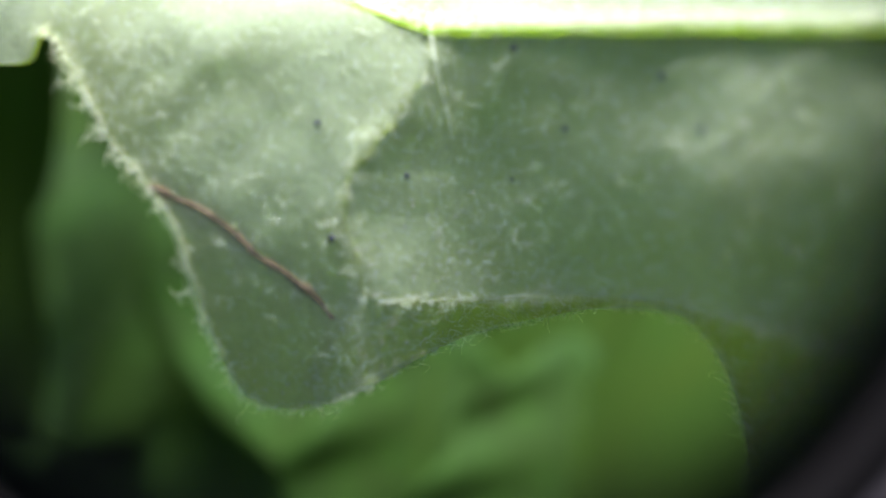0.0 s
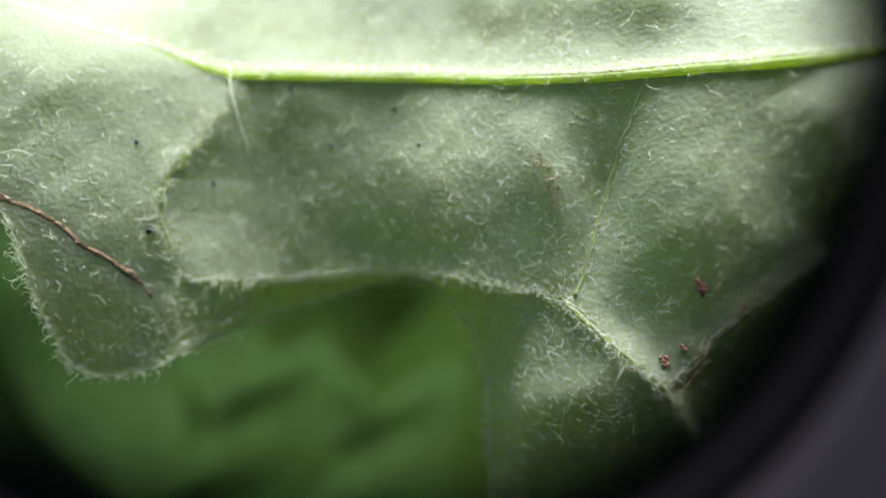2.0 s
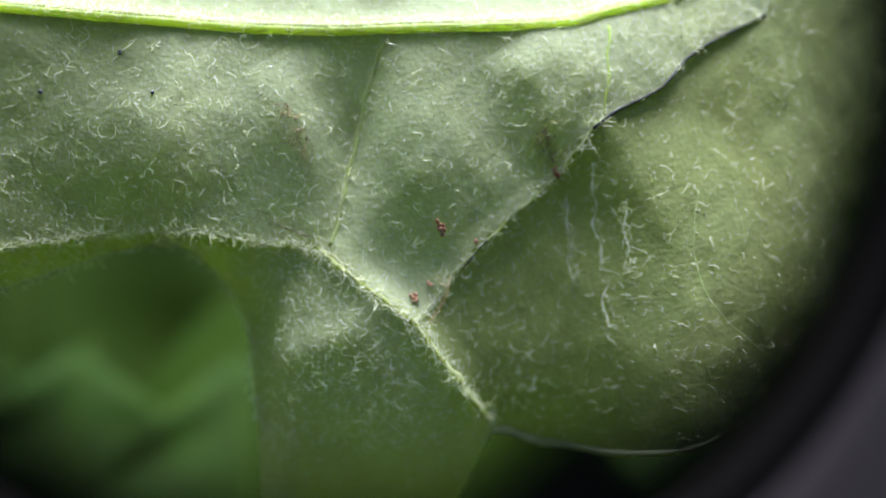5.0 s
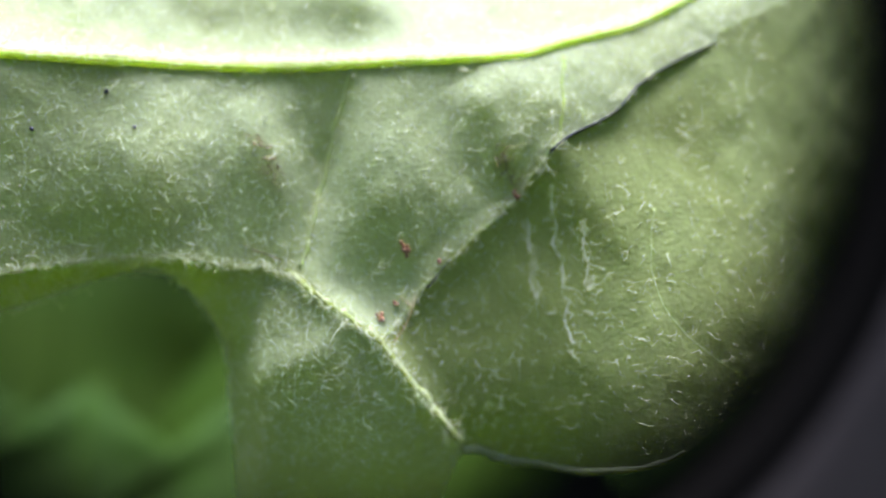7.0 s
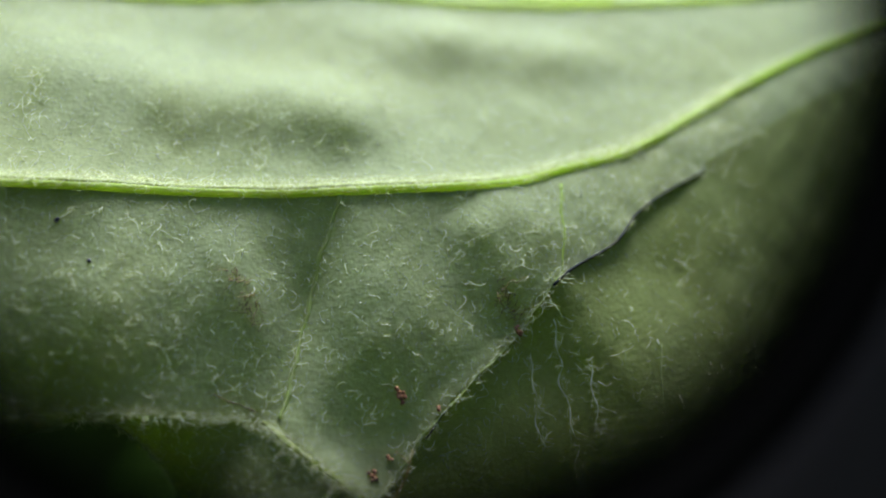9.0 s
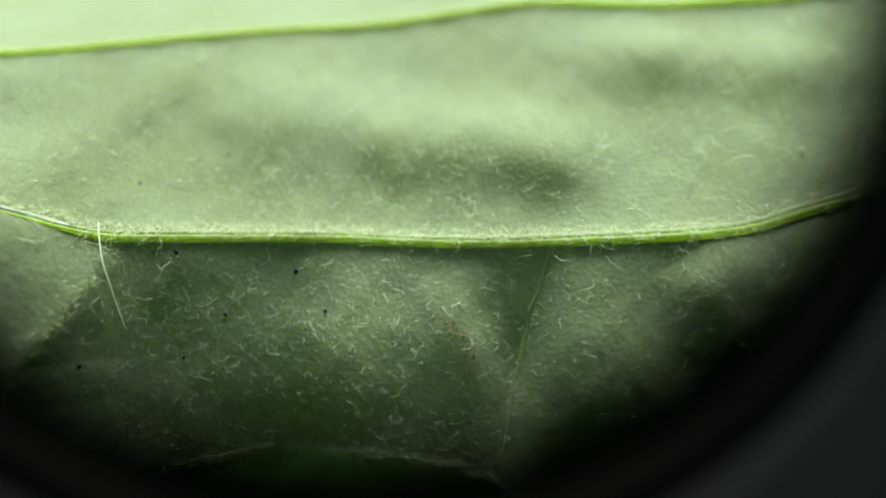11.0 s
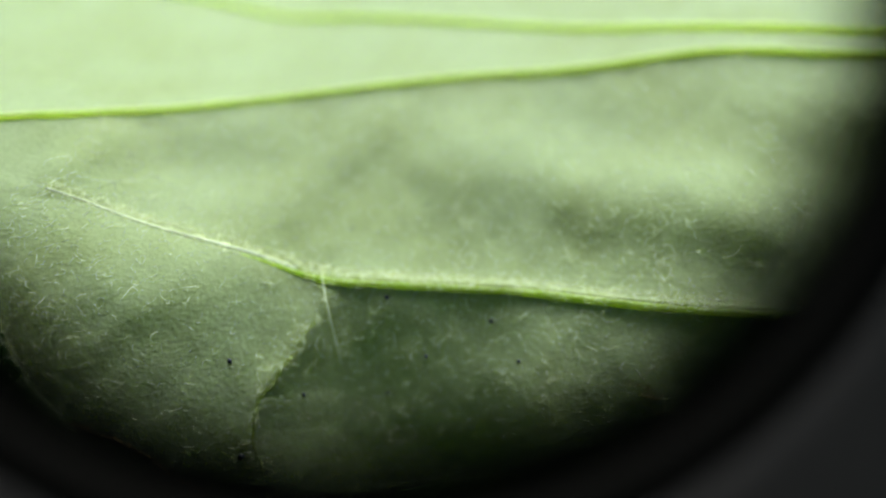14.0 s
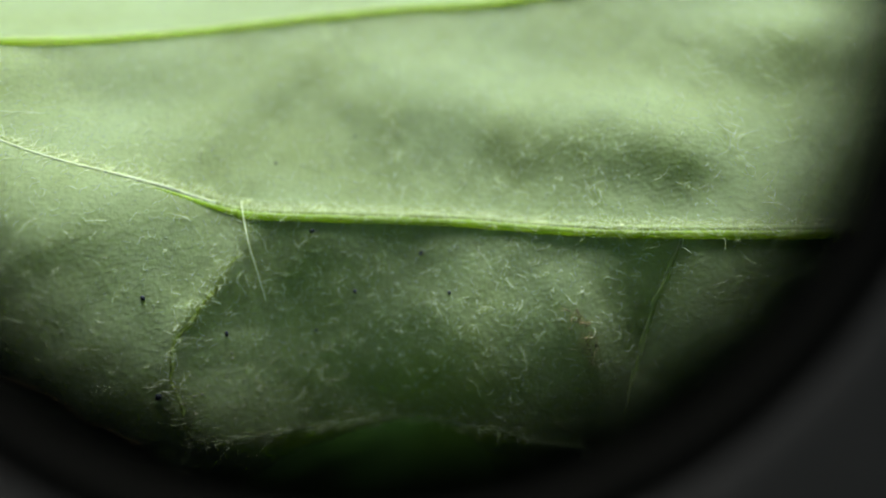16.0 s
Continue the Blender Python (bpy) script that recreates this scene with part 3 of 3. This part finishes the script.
for i, (x, z, r) in enumerate([(2.0, -0.67, 0.11), (5.6, -1.37, 0.07), (3.4, -2.67, 0.10), (6.55, -2.66, 0.08), (-0.65, -4.04, 0.11), (-2.2, -5.76, 0.13),
                               (-2.75, -2.78, 0.10), (2.1, -4.0, 0.06), (0.43, 1.7, 0.05), (3.1, 2.75, 0.05)]):
    lump("speck", [on_leaf(x, z, 0.0)], r, BLACK_SPECK, 30 + i, "tiny black speck stuck to the leaf", "speck", "black specks on the leaf")

for i, (x, z, n, s) in enumerate([(15.25, -7.15, 18, 0.15), (19.1, -5.5, 8, 0.09), (16.4, -7.6, 4, 0.07), (14.35, -9.4, 12, 0.12), (14.9, -9.0, 4, 0.08)]):
    g = np.random.default_rng(60 + i)
    crumb = tagged(new("rust_crumb"), "crumbly rust-red crumb stuck to the leaf", "debris", "rust-red crumbs on the leaf")
    for k, (a, b) in enumerate(g.normal(0, s, (n, 2))):
        piece = lump("grain", [on_leaf(x + 0.5 * a, z - 0.5 * a + 0.6 * b, 0.08)], 0.065, RED_GRAIN, 70 + 20 * i + k)
        piece.parent = crumb

glands = scatter(90, -1.6, 3.2, lambda x: -6.9, lambda x: -4.4, 5) + scatter(70, -4.6, 0.5, lambda x: float(margin_z(x)) + 0.1, lambda x: float(margin_z(x)) + 1.9, 9)
bm = grain([on_leaf(x, z, 0.02) for x, z in glands], 0.028, 6)
me = bpy.data.meshes.new("glands")
bm.to_mesh(me)
bm.free()
me.materials.append(GLAND)
me.polygons.foreach_set("use_smooth", [True] * len(me.polygons))
ob = new("glands", me)
ob.parent = leaf
tagged(ob, "tiny pale yellow glands", kind="stuff")

scar_line = ((-6.9, -4.6), (-5.2, -5.1), (-3.9, -6.3), (-2.8, -7.1), (-2.2, -7.9))
vein("scar", scar_line, 0.24, 0.16, SCAR, leaf, "dry brown scar line", lift=-0.35, rough=1.0)
vein("scar_core", [(x, z + 0.05 * math.sin(5 * x)) for x, z in along(scar_line, 0.3)], 0.022, 0.016, CUT, leaf, "dark crack along the scar", lift=0.15, rough=1.6)
vein("cut_edge", [(x, float(fold_z(x)) - 0.05) for x in np.linspace(20.2, 26.8, 30)], 0.055, 0.035, CUT, leaf, "dark torn edge of the blade", lift=0.5)
for line in ([(19.5, -6.3), (19.65, -9.1)], [(20.2, -5.2), (20.45, -7.3), (20.7, -10.95)], [(21.1, -6.5), (21.3, -8.85)]):
    a = [tuple(q) for q in along([(x + 0.05 * math.sin(9 * x), z) for x, z in line], 0.4)]
    vein("scratch", a, 0.013, 0.009, HAIR, leaf, "thin white scratch", where=lower_depth, lift=1.0, rough=2.0)
    fringe(a, 75, 0.22, 41, lower_depth, 0.06, "scratch_hairs", 1.0, 0.005)
vein("crack", [(15.9, -8.5), (16.3, -8.0), (16.7, -7.5)], 0.025, 0.02, CUT, leaf, "dark crack beside the vein", lift=0.6, rough=1.5)
vein("crack", [(9.9, -6.75), (10.3, -6.98), (10.7, -7.02), (11.1, -7.25)], 0.018, 0.022, SCAR, leaf, "dark crack beside the fringe", lift=0.4, rough=1.4)
strand_v, strand_f = tubes([[(on_leaf(14.75 + 0.85 * q + 0.08 * math.sin(4 * q), -10.2 + 1.45 * q, 0.12 + 0.2 * math.sin(3.1 * q)), 0.014 * U * (1 - 0.3 * q)) for q in np.linspace(0, 1, 14)],
                            [(on_leaf(15.4 - 0.35 * q, -9.1 + 0.35 * q, 0.2), 0.011 * U) for q in np.linspace(0, 1, 6)]], 5)
tagged(mesh_object("dry_strand", strand_v, strand_f, TAN), "thin forked tan strand lying on the leaf", "strand")


fibre_v, fibre_f = tubes([[(on_leaf(-0.4 + 0.9 * s + 0.1 * math.sin(3 * s), 0.3 - 3.3 * s, 0.12 + 0.25 * math.sin(3.1 * s)), 0.018 * U * (1 - 0.4 * s)) for s in np.linspace(0, 1, 18)]], 5)
tagged(mesh_object("fibre", fibre_v, fibre_f, HAIR), "long thin white fibre lying on the leaf", "fibre")


# ---- plants behind ----
def far_leaf(at, length, width, turn, bright, label):
    """A broad leaf with a midrib and side veins, its base at the given place."""
    top = tagged(new("background_leaf"), label, "leaf", "leaves behind")
    top.matrix_world = Matrix.Translation(at) @ Euler([radians(a) for a in turn]).to_matrix().to_4x4()
    verts, n, m = [], 28, 13
    for i in range(n):
        s = i / (n - 1)
        half = width * 0.5 * (math.sin(math.pi * s ** 0.8) ** 0.8 * (1 + 0.08 * math.sin(19 * s)) + 0.01)
        for j in range(m):
            u = 2 * j / (m - 1) - 1
            z = 0.20 * half * abs(u) ** 1.5 + 0.03 * width * math.sin(22 * s + 3 * abs(u)) * abs(u) - 0.25 * length * s * s
            verts.append((u * half, s * length, z))
    faces = [(i * m + j, i * m + j + 1, (i + 1) * m + j + 1, (i + 1) * m + j) for i in range(n - 1) for j in range(m - 1)]
    ob = mesh_object("blade", verts, faces, FRESH_LEAF if bright else SHADED_LEAF, top)
    thick = ob.modifiers.new("thickness", "SOLIDIFY")
    thick.thickness = 0.0004
    v, f = tubes([[((0, s * length, -0.25 * length * s * s + 0.0004), 0.0014 * (1 - 0.7 * s)) for s in np.linspace(0, 1, 24)]], 6)
    mesh_object("rib", v, f, FRESH_LEAF, top)
    back = top.matrix_world.inverted()
    foot = back @ Vector((at[0] * 1.2, at[1] + 0.02, -0.01))
    v, f = tubes([[(foot * (s * s) + (back.to_3x3() @ Vector((0, 0.05, 0))) * s * (1 - s), 0.0016) for s in np.linspace(0, 1, 12)]], 6)
    mesh_object("stalk", v, f, FRESH_LEAF, top)
    return top


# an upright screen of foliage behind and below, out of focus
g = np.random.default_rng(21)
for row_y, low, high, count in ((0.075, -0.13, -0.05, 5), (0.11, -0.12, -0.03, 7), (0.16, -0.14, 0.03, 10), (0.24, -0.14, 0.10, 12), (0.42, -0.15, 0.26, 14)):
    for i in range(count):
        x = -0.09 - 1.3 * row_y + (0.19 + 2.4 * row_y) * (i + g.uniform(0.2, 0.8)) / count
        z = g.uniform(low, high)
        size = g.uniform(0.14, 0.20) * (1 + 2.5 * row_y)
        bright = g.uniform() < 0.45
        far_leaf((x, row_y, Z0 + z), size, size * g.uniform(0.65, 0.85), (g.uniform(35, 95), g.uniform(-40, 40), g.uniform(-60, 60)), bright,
                 "fresh green leaf out of focus behind" if bright else "green leaf out of focus behind, shade painted into its colour")

far_leaf((-0.19, 0.15, Z0 - 0.12), 0.16, 0.11, (78, 0, 25), True, "fresh green leaf out of focus behind")
far_leaf((-0.22, 0.2, Z0 - 0.2), 0.24, 0.18, (80, 0, 20), True, "fresh green leaf out of focus behind")
far_leaf((-0.12, 0.13, Z0 - 0.13), 0.12, 0.08, (82, 10, -15), True, "fresh green leaf out of focus behind")

far_leaf((-0.30, 0.17, Z0 - 0.10), 0.20, 0.13, (82, 0, 50), True, "fresh green leaf out of focus behind")
far_leaf((-0.38, 0.26, Z0 - 0.08), 0.24, 0.16, (80, 8, 60), True, "fresh green leaf out of focus behind")

far_leaf((-0.26, 0.10, Z0 - 0.20), 0.24, 0.18, (68, 0, 42), True, "fresh green leaf out of focus behind")
far_leaf((-0.16, 0.17, Z0 - 0.24), 0.20, 0.16, (72, 10, 12), True, "fresh green leaf out of focus behind")
far_leaf((-0.36, 0.20, Z0 - 0.16), 0.26, 0.19, (75, 0, 55), True, "fresh green leaf out of focus behind")

far_leaf((-0.145, 0.11, Z0 - 0.20), 0.15, 0.12, (70, 0, 35), True, "fresh green leaf out of focus behind")
# leaves added to darken the bay in the leaf, shade in their colour, with a paler one between them
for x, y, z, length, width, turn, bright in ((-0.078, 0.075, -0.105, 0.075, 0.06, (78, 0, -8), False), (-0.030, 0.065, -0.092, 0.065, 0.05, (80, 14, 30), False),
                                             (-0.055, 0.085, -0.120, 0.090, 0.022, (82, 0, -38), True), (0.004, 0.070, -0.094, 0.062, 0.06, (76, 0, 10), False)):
    far_leaf((x, y, Z0 + z), length, width, turn, bright, "fresh green leaf out of focus behind" if bright else "green leaf out of focus behind, shade painted into its colour")

ground_v, ground_f = [], []
N = 60
for i in range(N):
    for j in range(N):
        a, b = (2 * i / (N - 1) - 1), (2 * j / (N - 1) - 1)
        x, y = 60 * a * abs(a) ** 3, 60 * b * abs(b) ** 3
        ground_v.append((x, y, 0.012 * noise.noise(Vector((x * 9, y * 9, 0)))))
for i in range(N - 1):
    for j in range(N - 1):
        ground_f.append((i * N + j, (i + 1) * N + j, (i + 1) * N + j + 1, i * N + j + 1))
tagged(mesh_object("ground", ground_v, ground_f, SOIL), "dark soil under the plants", "ground", kind="structure")


# ---- the close-up lens in front of the camera ----
RIM_R, RIM_IN, RIM_OUT = 0.0125, 0.0137, 0.0310
hood = tagged(new("lens_hood"), "black plastic hood of a clip-on close-up lens", "lens hood")


def lathe(name, profile, mat, parent, label="", sides=96):
    """A ring turned about its own axis; profile: (radius, along the axis)."""
    m = len(profile)
    verts = [(r * math.cos(2 * math.pi * i / sides), r * math.sin(2 * math.pi * i / sides), h) for i in range(sides) for r, h in profile]
    faces = [(i * m + j, ((i + 1) % sides) * m + j, ((i + 1) % sides) * m + (j + 1) % m, i * m + (j + 1) % m) for i in range(sides) for j in range(m)]
    return mesh_object(name, verts, faces, mat, parent, label)


lathe("lip", [(RIM_R, 0.0), (RIM_R + 0.0002, 0.0002), (RIM_R + 0.0006, 0.0003), (RIM_IN, 0.0003), (RIM_IN, -0.0008), (RIM_R + 0.0006, -0.0006), (RIM_R + 0.0002, -0.0003)],
      MATT_BLACK, hood, "matt black ring with a rounded lip")
lathe("flange", [(RIM_IN, 0.0003), (RIM_IN + 0.0006, 0.0005), (RIM_OUT - 0.001, 0.0005), (RIM_OUT, 0.0002), (RIM_OUT, -0.0008), (RIM_IN, -0.0008)],
      BLACK_PLASTIC, hood, "dark grey plastic flange")
# added ring: its black gradient paints the fall-off of light at the lens rim
lathe("vignette_ring", [(RIM_R - 0.0054, 0.0), (RIM_R - 0.0027, 0.0), (RIM_R, 0.0), (RIM_R, -0.0001), (RIM_R - 0.0027, -0.0001), (RIM_R - 0.0054, -0.0001)],
      LENS_VIGNETTE, hood, "black gradient ring that stands in for the lens vignette")
lathe("barrel", [(RIM_OUT - 0.0015, 0.0013), (RIM_OUT, 0.0013), (RIM_OUT, 0.004), (RIM_OUT - 0.0015, 0.004)], BLACK_PLASTIC, hood)


def hood_pose(row, ahead, px, py, tilt):
    """The hood's pose before the camera: its distance, where its middle stands in the view, and its turn."""
    f = 784 / HALF
    return station(row) @ pose((px - 784) / f * ahead, (441 - py) / f * ahead, -ahead, 0, tilt, 0)


def motions():
    rows = []
    for row in PATH:
        t = row[0]
        ahead = float(np.interp(t, [0, 0.1, 0.2], [0.0113, 0.0115, 0.0119]))
        px = float(np.interp(t, [0, 0.1, 0.2, 4.5, 8.5, 9.2, 11.3, 16], [715, 662, 632, 635, 612, 648, 660, 664]))
        py = float(np.interp(t, [0, 0.1, 0.2, 2.5, 4.5, 8.0, 8.5, 9.2, 11.3, 12.5, 14, 16], [70, 52, 40, 40, 62, 84, 58, -22, -85, -92, -92, -104]))
        tilt = float(np.interp(t, [0, 0.2, 8, 11.3, 16], [2, 5.2, 5.2, 3.2, 3.2]))
        rows.append((t, hood_pose(row, ahead, px, py, tilt)))
    walk(hood, rows)


motions()
